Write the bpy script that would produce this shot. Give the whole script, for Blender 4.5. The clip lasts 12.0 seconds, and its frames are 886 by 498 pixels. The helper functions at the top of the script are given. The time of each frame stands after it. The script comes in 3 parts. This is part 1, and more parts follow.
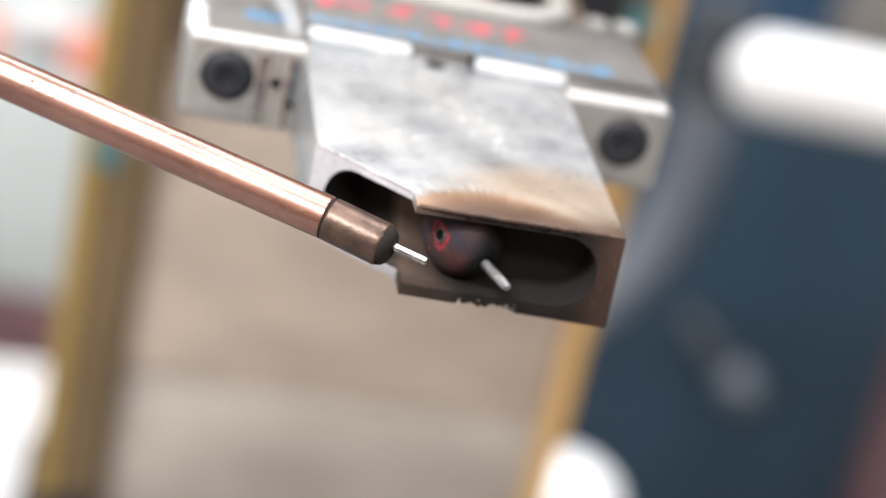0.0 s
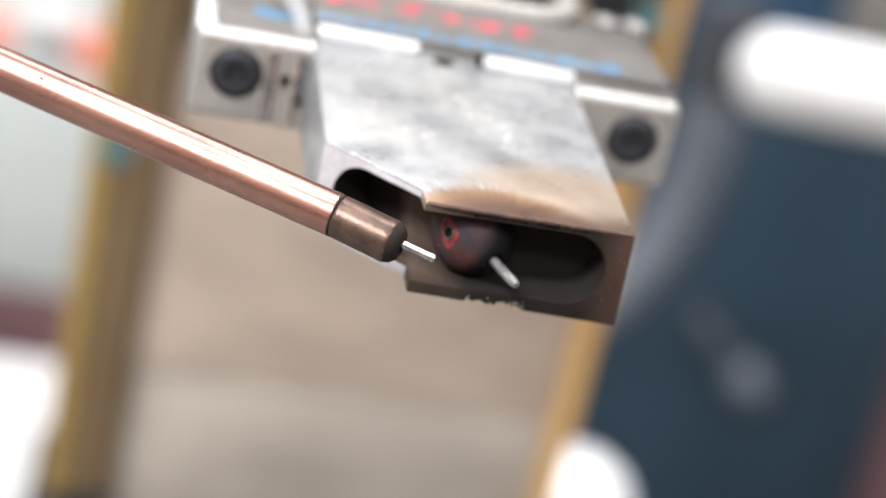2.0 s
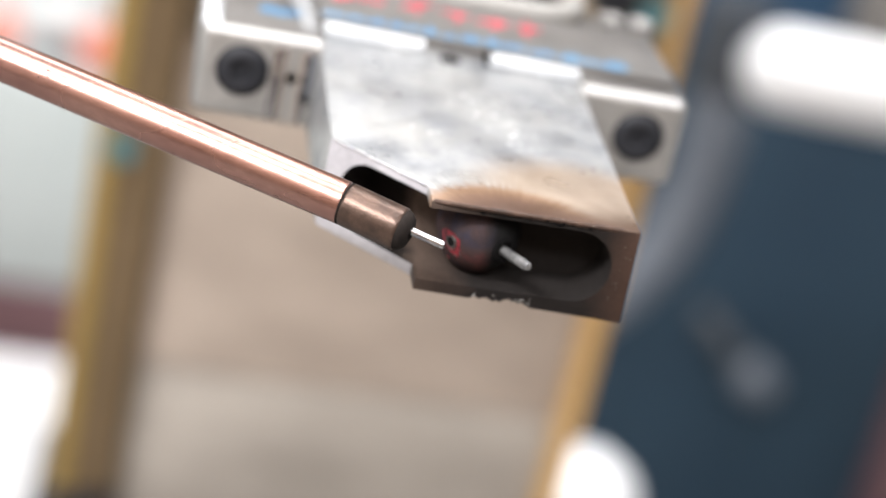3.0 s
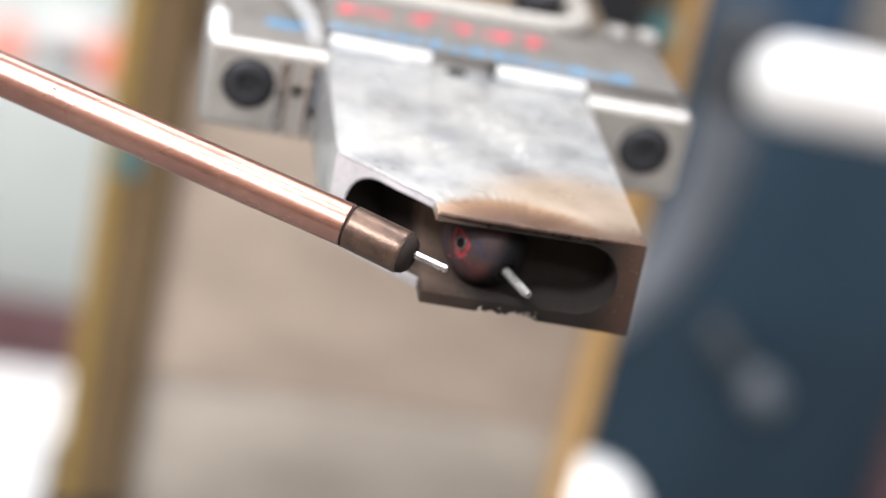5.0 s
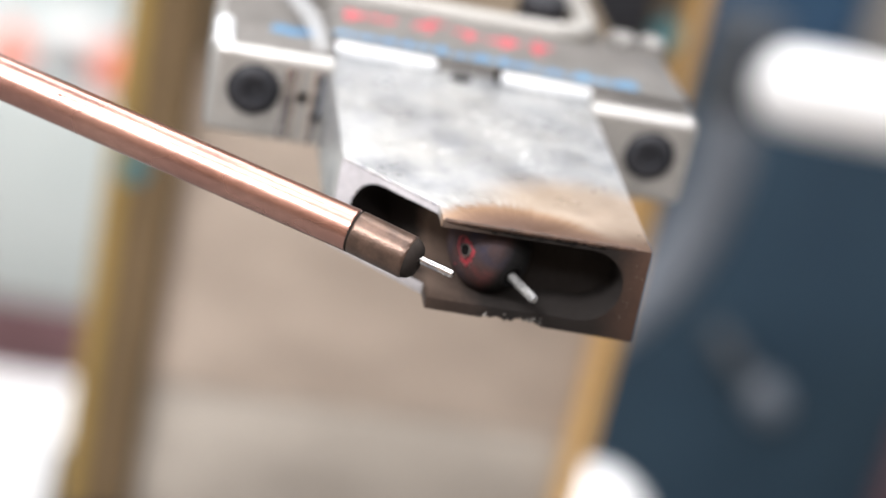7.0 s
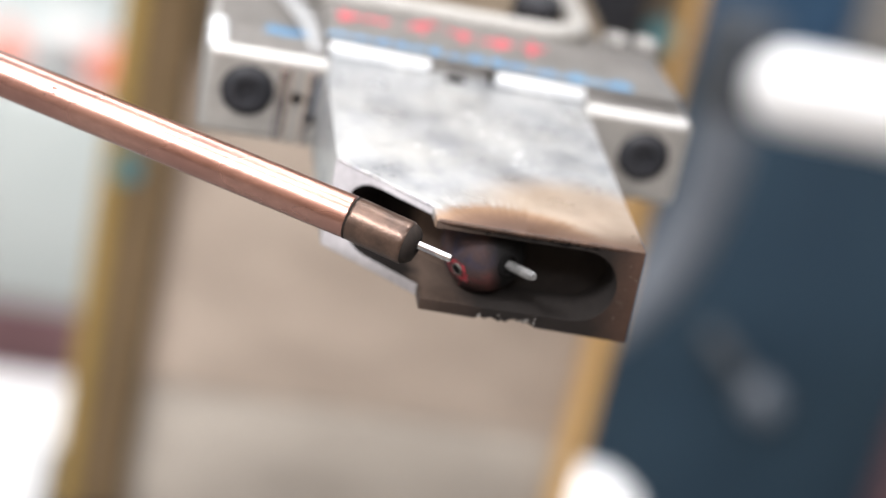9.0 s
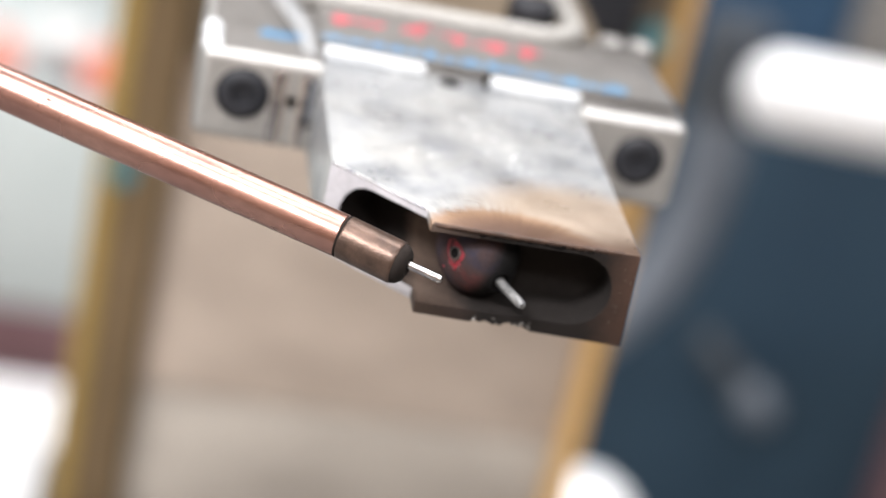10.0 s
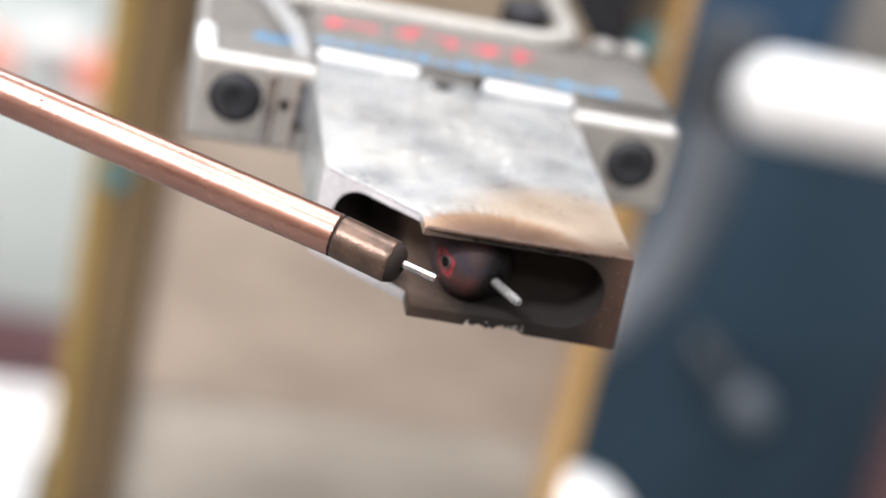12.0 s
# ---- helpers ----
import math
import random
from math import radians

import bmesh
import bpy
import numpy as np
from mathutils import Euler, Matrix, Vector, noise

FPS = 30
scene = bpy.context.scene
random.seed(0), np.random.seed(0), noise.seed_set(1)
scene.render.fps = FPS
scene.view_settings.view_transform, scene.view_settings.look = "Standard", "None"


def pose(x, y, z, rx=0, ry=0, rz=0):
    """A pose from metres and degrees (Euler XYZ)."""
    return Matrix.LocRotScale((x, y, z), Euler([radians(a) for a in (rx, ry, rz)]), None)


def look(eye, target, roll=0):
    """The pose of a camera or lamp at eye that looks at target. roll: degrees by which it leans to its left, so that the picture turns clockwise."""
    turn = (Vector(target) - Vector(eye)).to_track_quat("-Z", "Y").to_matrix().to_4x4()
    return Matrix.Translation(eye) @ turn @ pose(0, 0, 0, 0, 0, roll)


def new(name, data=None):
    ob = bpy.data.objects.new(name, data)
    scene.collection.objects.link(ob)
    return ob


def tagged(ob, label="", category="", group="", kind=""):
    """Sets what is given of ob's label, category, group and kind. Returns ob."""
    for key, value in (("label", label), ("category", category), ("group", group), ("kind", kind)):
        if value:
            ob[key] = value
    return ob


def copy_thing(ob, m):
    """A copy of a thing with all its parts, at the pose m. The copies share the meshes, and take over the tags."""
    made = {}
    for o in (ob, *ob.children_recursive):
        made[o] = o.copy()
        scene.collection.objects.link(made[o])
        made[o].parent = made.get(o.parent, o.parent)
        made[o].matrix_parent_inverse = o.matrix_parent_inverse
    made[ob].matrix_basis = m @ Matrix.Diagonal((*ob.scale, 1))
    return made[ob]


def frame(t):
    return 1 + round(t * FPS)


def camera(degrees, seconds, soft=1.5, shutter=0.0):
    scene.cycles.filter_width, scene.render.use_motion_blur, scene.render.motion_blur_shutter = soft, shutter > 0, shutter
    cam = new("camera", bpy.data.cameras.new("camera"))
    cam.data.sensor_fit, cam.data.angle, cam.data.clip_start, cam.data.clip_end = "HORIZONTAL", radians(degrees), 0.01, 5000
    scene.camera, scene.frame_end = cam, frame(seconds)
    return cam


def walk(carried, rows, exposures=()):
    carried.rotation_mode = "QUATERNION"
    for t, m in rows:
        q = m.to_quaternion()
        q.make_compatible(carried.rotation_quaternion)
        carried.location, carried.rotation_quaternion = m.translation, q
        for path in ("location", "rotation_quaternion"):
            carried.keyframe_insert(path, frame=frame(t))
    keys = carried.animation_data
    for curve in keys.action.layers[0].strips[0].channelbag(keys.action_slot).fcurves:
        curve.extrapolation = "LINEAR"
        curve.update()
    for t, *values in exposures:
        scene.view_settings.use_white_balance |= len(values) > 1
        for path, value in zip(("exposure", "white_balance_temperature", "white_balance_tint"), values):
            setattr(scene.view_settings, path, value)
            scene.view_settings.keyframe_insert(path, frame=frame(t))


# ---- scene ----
# One unit below is a metre; the small helper mm() takes millimetres in the head's own axes:
# x along the nozzle's front edge, y back along the arm, z up, origin at the nozzle's top front corner.
H0 = Vector((0.0, 0.0, 1.10))


def mm(x, y, z):
    return Vector((x, y, z)) * 0.001


# ---- camera and its walk ----
cam = camera(25.7, 12.0, soft=1.5)
EYE = H0 + mm(-76.0, -267.9, 109.7)
YAW, PITCH = radians(-9.5), radians(-22.9)
AHEAD = Vector((-math.sin(YAW) * math.cos(PITCH), math.cos(YAW) * math.cos(PITCH), math.sin(PITCH)))
REST = look(EYE, EYE + AHEAD, 12.6)
# hand-held sway: seconds, turn to the left and tilt upwards, in hundredths of a degree
SWAY = [(0.0, -61.4, -35.8), (0.5, -51.0, -38.4), (1.0, -35.8, -48.5), (1.5, -35.7, -40.9), (2.0, -35.7, -43.3), (2.5, -35.7, -43.3),
        (3.0, -17.8, -51.0), (5.0, 0.0, -12.8), (5.5, -2.5, -5.2), (6.0, 2.5, 5.2), (6.5, 0.0, 0.0), (7.0, 15.3, 5.2), (9.0, -2.5, 7.7),
        (9.5, -17.8, 17.8), (10.0, -17.8, 17.8), (10.5, -5.0, 20.3), (11.0, -20.3, 33.2), (11.5, -30.5, 30.5), (12.0, -38.2, 28.0)]
walk(cam, [(t, REST @ pose(0, 0, 0, b / 100, a / 100, 0)) for t, a, b in SWAY])
cam.data.dof.use_dof = True
cam.data.dof.focus_distance = 0.282
cam.data.dof.aperture_fstop = 8.7

# ---- light ----
world = bpy.data.worlds.new("workshop_air")
scene.world = world
world.use_nodes = True
world.node_tree.nodes["Background"].inputs[0].default_value = (0.80, 0.88, 1.0, 1)
world.node_tree.nodes["Background"].inputs[1].default_value = 0.10
scene.view_settings.exposure = 0.0
LAMP = 54.0


# ---- materials ----
def nodes_of(name):
    m = bpy.data.materials.new(name)
    m.use_nodes = True
    return m, m.node_tree.nodes, m.node_tree.links, m.node_tree.nodes["Principled BSDF"]


def ramp(n, stops):
    r = n.new("ShaderNodeValToRGB")
    e = r.color_ramp.elements
    while len(e) < len(stops):
        e.new(0.5)
    for k, (p, c) in zip(e, stops):
        k.position, k.color = p, (*c, 1) if len(c) == 3 else c
    return r


def noise_tex(n, l, src, scale, detail=4.0, rough=0.6):
    t = n.new("ShaderNodeTexNoise")
    t.inputs["Scale"].default_value, t.inputs["Detail"].default_value, t.inputs["Roughness"].default_value = scale, detail, rough
    l.new(src, t.inputs["Vector"])
    return t


def mat(name, base, other, coarse=40.0, fine=600.0, rough=0.5, vary=0.15, metal=0.0, bump=0.15, stretch=(1, 1, 1), depth=0.0002, coat=0.0, emit=0.0, gloss=0.5):
    """A surface that varies between two colours at a coarse and a fine scale, with relief."""
    m, n, l, b = nodes_of(name)
    tc, mp = n.new("ShaderNodeTexCoord"), n.new("ShaderNodeMapping")
    mp.inputs["Scale"].default_value = stretch
    l.new(tc.outputs["Object"], mp.inputs["Vector"])
    a, f = noise_tex(n, l, mp.outputs[0], coarse), noise_tex(n, l, mp.outputs[0], fine, 3)
    r = ramp(n, [(0.32, base), (0.7, other)])
    l.new(a.outputs["Fac"], r.inputs[0])
    mix = n.new("ShaderNodeMix")
    mix.data_type, mix.blend_type = "RGBA", "OVERLAY"
    mix.inputs["Factor"].default_value = 0.25
    l.new(r.outputs[0], mix.inputs["A"])
    l.new(f.outputs["Fac"], mix.inputs["B"])
    l.new(mix.outputs["Result"], b.inputs["Base Color"])
    mr = n.new("ShaderNodeMapRange")
    mr.inputs["To Min"].default_value, mr.inputs["To Max"].default_value = max(0.02, rough - vary), min(1.0, rough + vary)
    l.new(a.outputs["Fac"], mr.inputs["Value"])
    l.new(mr.outputs[0], b.inputs["Roughness"])
    bp = n.new("ShaderNodeBump")
    bp.inputs["Strength"].default_value, bp.inputs["Distance"].default_value = bump, depth
    l.new(f.outputs["Fac"], bp.inputs["Height"])
    l.new(bp.outputs[0], b.inputs["Normal"])
    b.inputs["Metallic"].default_value = metal
    b.inputs["Coat Weight"].default_value = coat
    b.inputs["Specular IOR Level"].default_value = gloss
    if emit:
        b.inputs["Emission Color"].default_value = (*base, 1)
        b.inputs["Emission Strength"].default_value = emit
    return m


def calc(n, l, op, a, b=None, c=None):
    """One arithmetic node; numbers or sockets go in."""
    m = n.new("ShaderNodeMath")
    m.operation = op
    for i, v in enumerate((a, b, c)):
        if v is None:
            continue
        if isinstance(v, (int, float)):
            m.inputs[i].default_value = v
        else:
            l.new(v, m.inputs[i])
    return m.outputs[0]


def blend(n, l, fac, a, b, mode="MIX"):
    """Colour b over a by fac."""
    m = n.new("ShaderNodeMix")
    m.data_type, m.blend_type = "RGBA", mode
    for key, v in (("Factor", fac), ("A", a), ("B", b)):
        if isinstance(v, (int, float)):
            m.inputs[key].default_value = v
        elif isinstance(v, tuple):
            m.inputs[key].default_value = (*v, 1)
        else:
            l.new(v, m.inputs[key])
    return m.outputs["Result"]


def span(n, l, v, lo, hi, to_lo=0.0, to_hi=1.0):
    """A soft step of v from lo to hi."""
    m = n.new("ShaderNodeMapRange")
    m.interpolation_type = "SMOOTHSTEP"
    for key, x in (("From Min", lo), ("From Max", hi), ("To Min", to_lo), ("To Max", to_hi)):
        m.inputs[key].default_value = x
    l.new(v, m.inputs["Value"])
    return m.outputs[0]


def relief(n, l, b, heights):
    """Bump layers on a surface: (height, strength, depth)."""
    last = None
    for h, strength, depth in heights:
        bp = n.new("ShaderNodeBump")
        bp.inputs["Strength"].default_value, bp.inputs["Distance"].default_value = strength, depth
        l.new(h, bp.inputs["Height"])
        if last is not None:
            l.new(last, bp.inputs["Normal"])
        last = bp.outputs[0]
    l.new(last, b.inputs["Normal"])


def heat_tinted(name):
    """Smeared bright aluminium with a brown heat crescent at the mouth and a straw-coloured halo behind it."""
    m, n, l, b = nodes_of(name)
    tc, sep = n.new("ShaderNodeTexCoord"), n.new("ShaderNodeSeparateXYZ")
    pos = tc.outputs["Object"]
    l.new(pos, sep.inputs[0])
    x, y = calc(n, l, "MULTIPLY", sep.outputs["X"], 1000.0), calc(n, l, "MULTIPLY", sep.outputs["Y"], 1000.0)

    def far(cx, cy, rx, ry):
        u, v = calc(n, l, "DIVIDE", calc(n, l, "SUBTRACT", x, cx), rx), calc(n, l, "DIVIDE", calc(n, l, "SUBTRACT", y, cy), ry)
        return calc(n, l, "SQRT", calc(n, l, "ADD", calc(n, l, "MULTIPLY", u, u), calc(n, l, "MULTIPLY", v, v)))
    # brush-like streaks that fan out from the mouth
    fan = n.new("ShaderNodeCombineXYZ")
    l.new(calc(n, l, "MULTIPLY", calc(n, l, "ARCTAN2", calc(n, l, "ADD", x, 22.0), calc(n, l, "ADD", y, 9.0)), 34.0), fan.inputs[0])
    l.new(calc(n, l, "MULTIPLY", far(-22.0, -9.0, 1.0, 1.0), 0.09), fan.inputs[1])
    streak = noise_tex(n, l, fan.outputs[0], 1.0, 5, 0.7).outputs["Fac"]
    wob = noise_tex(n, l, pos, 150, 4).outputs["Fac"]
    ragged = calc(n, l, "MULTIPLY_ADD", calc(n, l, "SUBTRACT", streak, 0.5), 0.34, calc(n, l, "MULTIPLY_ADD", wob, 0.2, -0.1))
    crescent = calc(n, l, "ADD", far(-20.5, -3.0, 14.5, 12.5), ragged)
    halo = calc(n, l, "ADD", far(-8.0, 9.0, 21.0, 19.0), calc(n, l, "MULTIPLY", ragged, 0.6))
    edge = calc(n, l, "MULTIPLY_ADD", ragged, 4.0, y)
    # bare metal: smears, mottling and glints painted as bright specks
    patch = noise_tex(n, l, pos, 62, 5, 0.62).outputs["Fac"]
    pr = ramp(n, [(0.34, (0.20, 0.21, 0.225)), (0.47, (0.295, 0.299, 0.306)), (0.62, (0.38, 0.378, 0.37))])
    l.new(patch, pr.inputs[0])
    mott = noise_tex(n, l, pos, 330, 6, 0.7).outputs["Fac"]
    mr = ramp(n, [(0.33, (0.66, 0.68, 0.71)), (0.48, (0.95, 0.95, 0.95)), (0.62, (1, 1, 1))])
    l.new(mott, mr.inputs[0])
    col = blend(n, l, 0.55, pr.outputs[0], mr.outputs[0], "MULTIPLY")
    vo = n.new("ShaderNodeTexVoronoi")
    vo.inputs["Scale"].default_value = 430
    l.new(pos, vo.inputs["Vector"])
    dots = calc(n, l, "MULTIPLY", span(n, l, vo.outputs["Distance"], 0.30, 0.16), span(n, l, noise_tex(n, l, pos, 75, 2).outputs["Fac"], 0.50, 0.58))
    dots = calc(n, l, "MULTIPLY", dots, span(n, l, y, 20.0, 34.0))
    col = blend(n, l, calc(n, l, "MULTIPLY", dots, 0.75), col, (0.92, 0.92, 0.92))
    # heat colours over it
    col = blend(n, l, calc(n, l, "MULTIPLY", span(n, l, halo, 1.05, 0.5), 0.68), col, (0.31, 0.212, 0.132))
    tint = ramp(n, [(0.0, (0.055, 0.029, 0.019)), (0.46, (0.080, 0.040, 0.024)), (0.70, (0.135, 0.073, 0.043)), (0.92, (0.25, 0.152, 0.092))])
    l.new(crescent, tint.inputs[0])
    col = blend(n, l, span(n, l, crescent, 1.12, 0.86), col, tint.outputs[0])
    low = calc(n, l, "MULTIPLY", span(n, l, edge, 9.5, 0.5), span(n, l, x, -24.0, -11.0))
    col = blend(n, l, calc(n, l, "MULTIPLY", low, 0.92), col, (0.080, 0.043, 0.026))
    # bright brush marks just outside the crescent
    brushed = calc(n, l, "MULTIPLY", calc(n, l, "MULTIPLY", span(n, l, crescent, 1.0, 1.12), span(n, l, crescent, 1.55, 1.25)), span(n, l, streak, 0.52, 0.62))
    col = blend(n, l, calc(n, l, "MULTIPLY", calc(n, l, "MULTIPLY", brushed, calc(n, l, "MULTIPLY", span(n, l, x, -14.0, -26.0), span(n, l, wob, 0.38, 0.58))), 0.6), col, (0.72, 0.70, 0.67))
    l.new(col, b.inputs["Base Color"])
    rough = noise_tex(n, l, pos, 95, 5, 0.6).outputs["Fac"]
    l.new(calc(n, l, "SUBTRACT", span(n, l, rough, 0.35, 0.65, 0.26, 0.52), calc(n, l, "MULTIPLY", dots, 0.1)), b.inputs["Roughness"])
    gr = n.new("ShaderNodeMapping")
    gr.inputs["Scale"].default_value = (1.0, 0.08, 1.0)
    gr.inputs["Rotation"].default_value = (0, 0, 0.5)
    l.new(pos, gr.inputs["Vector"])
    scratch = noise_tex(n, l, gr.outputs[0], 1500, 3).outputs["Fac"]
    relief(n, l, b, [(scratch, 0.2, 0.0001), (streak, 0.12, 0.0002), (patch, 0.10, 0.0012), (dots, 0.25, 0.0002)])
    b.inputs["Metallic"].default_value = 0.35
    return m


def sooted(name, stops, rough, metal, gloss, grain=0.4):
    """Burnt metal whose soot, and in the bore its shade, lies along x, in millimetres: (x, colour)."""
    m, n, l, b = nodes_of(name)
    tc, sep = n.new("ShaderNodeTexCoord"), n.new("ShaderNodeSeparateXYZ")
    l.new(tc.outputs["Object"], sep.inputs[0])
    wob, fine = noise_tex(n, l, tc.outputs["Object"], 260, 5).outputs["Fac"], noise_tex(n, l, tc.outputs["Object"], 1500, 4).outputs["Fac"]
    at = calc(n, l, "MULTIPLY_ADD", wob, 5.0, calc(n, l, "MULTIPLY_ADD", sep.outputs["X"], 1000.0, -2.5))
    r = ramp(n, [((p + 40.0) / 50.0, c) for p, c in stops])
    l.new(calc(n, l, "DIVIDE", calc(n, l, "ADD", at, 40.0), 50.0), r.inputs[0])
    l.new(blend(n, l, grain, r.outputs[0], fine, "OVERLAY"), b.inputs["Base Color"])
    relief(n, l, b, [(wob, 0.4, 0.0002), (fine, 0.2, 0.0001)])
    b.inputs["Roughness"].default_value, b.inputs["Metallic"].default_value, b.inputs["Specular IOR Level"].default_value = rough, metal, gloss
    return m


def glazed(name):
    """Purplish copper with blue and red heat colours; recess shade painted black towards the electrode."""
    m, n, l, b = nodes_of(name)
    tc, sep = n.new("ShaderNodeTexCoord"), n.new("ShaderNodeSeparateXYZ")
    pos = tc.outputs["Object"]
    l.new(pos, sep.inputs[0])
    wob, hue, fine = (noise_tex(n, l, pos, k, 4).outputs["Fac"] for k in (300, 210, 1500))
    r = ramp(n, [(0.36, (0.027, 0.023, 0.034)), (0.46, (0.036, 0.025, 0.027)), (0.56, (0.042, 0.025, 0.024)), (0.66, (0.066, 0.024, 0.023))])
    l.new(hue, r.inputs[0])
    col = blend(n, l, 0.4, r.outputs[0], fine, "OVERLAY")
    # the dark of the electrode's recess, painted as black on this side
    side = calc(n, l, "MULTIPLY_ADD", wob, 2.4, calc(n, l, "MULTIPLY", calc(n, l, "MULTIPLY_ADD", sep.outputs["Z"], -0.35, sep.outputs["X"]), 1000.0))
    l.new(blend(n, l, span(n, l, side, 0.4, 3.6), col, (0.006, 0.0055, 0.0055)), b.inputs["Base Color"])
    relief(n, l, b, [(wob, 0.25, 0.0004), (fine, 0.2, 0.0001)])
    b.inputs["Roughness"].default_value, b.inputs["Metallic"].default_value, b.inputs["Specular IOR Level"].default_value = 0.8, 0.0, 0.15
    return m


M_HEAD = heat_tinted("heat_tinted_aluminium")
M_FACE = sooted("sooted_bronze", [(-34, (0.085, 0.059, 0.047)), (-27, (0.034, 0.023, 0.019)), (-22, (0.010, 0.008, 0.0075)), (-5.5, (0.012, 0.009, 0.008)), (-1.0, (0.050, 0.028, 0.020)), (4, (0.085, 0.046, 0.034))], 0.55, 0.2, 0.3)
# bore: soot, plus the cavity's shade and its lit brown floor in the colour
M_BORE = sooted("sooted_shaded_bore", [(-39, (0.012, 0.010, 0.0095)), (-34.6, (0.014, 0.0115, 0.0105)), (-32.2, (0.100, 0.071, 0.056)), (-28.5, (0.066, 0.047, 0.038)), (-24, (0.019, 0.016, 0.0148)), (6, (0.018, 0.0155, 0.0145))], 0.85, 0.0, 0.12)
M_SOOT = mat("soot", (0.014, 0.011, 0.010), (0.026, 0.020, 0.017), 150, 1500, 0.85, 0.1, 0.0, 0.3, gloss=0.12)
# Paler than the rest of the block: light from the left put into colour.
M_SIDE = mat("lit_machined_side", (0.44, 0.42, 0.44), (0.58, 0.555, 0.575), 90, 900, 0.45, 0.12, 0.25, 0.2)
M_ALU = mat("machined_aluminium", (0.36, 0.35, 0.34), (0.52, 0.505, 0.485), 40, 900, 0.47, 0.14, 0.8, 0.15)
# darker copy of the machined aluminium; carries the dim reflection of upward faces
M_CAP = mat("dim_top_aluminium", (0.125, 0.118, 0.112), (0.20, 0.188, 0.178), 70, 700, 0.5, 0.12, 0.5, 0.2)
M_RIM = mat("pale_cast_metal", (0.26, 0.25, 0.235), (0.34, 0.325, 0.305), 60, 700, 0.5, 0.1, 0.3, 0.2)
# near-black: shade inside holes put into colour, and the burnt crust
M_PIT = mat("hole_and_crust_black", (0.004, 0.004, 0.004), (0.007, 0.006, 0.006), 300, 2000, 0.9, 0.05, 0.0, 0.2, gloss=0.05)
M_ROTOR = glazed("heat_glazed_copper")
M_TUBE = mat("polished_copper", (0.31, 0.152, 0.132), (0.53, 0.315, 0.255), 30, 900, 0.27, 0.06, 1.0, 0.14, (0.35, 1, 1))
M_TIP = mat("oxidised_copper", (0.062, 0.042, 0.034), (0.155, 0.098, 0.074), 210, 1400, 0.36, 0.14, 0.75, 0.3)
M_WIRE = mat("bright_steel_wire", (0.20, 0.20, 0.24), (0.66, 0.62, 0.59), 520, 2500, 0.25, 0.1, 1.0, 0.2)
M_TUNG = mat("ground_tungsten", (0.13, 0.13, 0.135), (0.38, 0.37, 0.36), 450, 3000, 0.55, 0.1, 0.8, 0.4, (1, 1, 1))
M_RED = mat("red_marker_ink", (0.40, 0.03, 0.05), (0.58, 0.085, 0.11), 300, 2000, 0.5, 0.1, 0.0, 0.1)
M_MARK = mat("scorched_red_marker", (0.16, 0.018, 0.026), (0.50, 0.045, 0.065), 700, 2600, 0.6, 0.1, 0.0, 0.2)
M_BLUE_INK = mat("blue_layout_ink", (0.03, 0.13, 0.26), (0.09, 0.22, 0.35), 160, 1500, 0.45, 0.1, 0.0, 0.1)
M_BLACK = mat("blackened_steel", (0.012, 0.013, 0.017), (0.024, 0.024, 0.029), 200, 1500, 0.6, 0.1, 0.3, 0.2)
M_LIP = mat("burnt_brown_lip", (0.032, 0.019, 0.014), (0.09, 0.05, 0.034), 240, 1500, 0.45, 0.12, 0.5, 0.4)
M_SPAT = mat("weld_spatter", (0.08, 0.073, 0.067), (0.22, 0.205, 0.19), 600, 3000, 0.4, 0.15, 0.7, 0.4)
M_ARM = mat("bronzed_steel", (0.10, 0.075, 0.05), (0.17, 0.13, 0.09), 30, 500, 0.5, 0.1, 0.4, 0.2)
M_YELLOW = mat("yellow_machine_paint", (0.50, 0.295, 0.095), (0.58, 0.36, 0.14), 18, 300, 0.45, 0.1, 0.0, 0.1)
# Left post: shaded ochre face and lit yellow edge, light kept in the paint.
M_YELLOW_EDGE = mat("lit_edge_yellow_paint", (0.25, 0.165, 0.042), (0.31, 0.205, 0.062), 18, 300, 0.45, 0.1, 0.0, 0.1)
M_OCHRE = mat("shaded_ochre_paint", (0.115, 0.076, 0.036), (0.155, 0.103, 0.053), 18, 300, 0.45, 0.1, 0.0, 0.1)
M_TEAL = mat("teal_plastic", (0.045, 0.14, 0.16), (0.07, 0.18, 0.20), 60, 400, 0.4, 0.1, 0.0, 0.1)
# white for painted highlights on the mount's corner and step edges
M_HIGHLIGHT = mat("highlight_white", (0.58, 0.60, 0.62), (0.74, 0.75, 0.77), 60, 400, 0.25, 0.1, 0.0, 0.05, coat=0.5)
M_MILKY = mat("milky_tube_plastic", (0.50, 0.52, 0.54), (0.60, 0.61, 0.62), 60, 400, 0.5, 0.1, 0.0, 0.05, gloss=0.08)
M_MILKY.node_tree.nodes["Principled BSDF"].inputs["Alpha"].default_value = 0.22
M_BLUE = mat("blue_painted_steel", (0.018, 0.052, 0.105), (0.024, 0.064, 0.120), 4, 90, 0.6, 0.1, 0.0, 0.1)
M_CONTROL = mat("grey_control_box_paint", (0.17, 0.16, 0.15), (0.22, 0.205, 0.19), 8, 120, 0.5, 0.1, 0.0, 0.1)
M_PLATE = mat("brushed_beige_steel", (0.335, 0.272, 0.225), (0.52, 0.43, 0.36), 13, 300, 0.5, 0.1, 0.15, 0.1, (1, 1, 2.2))
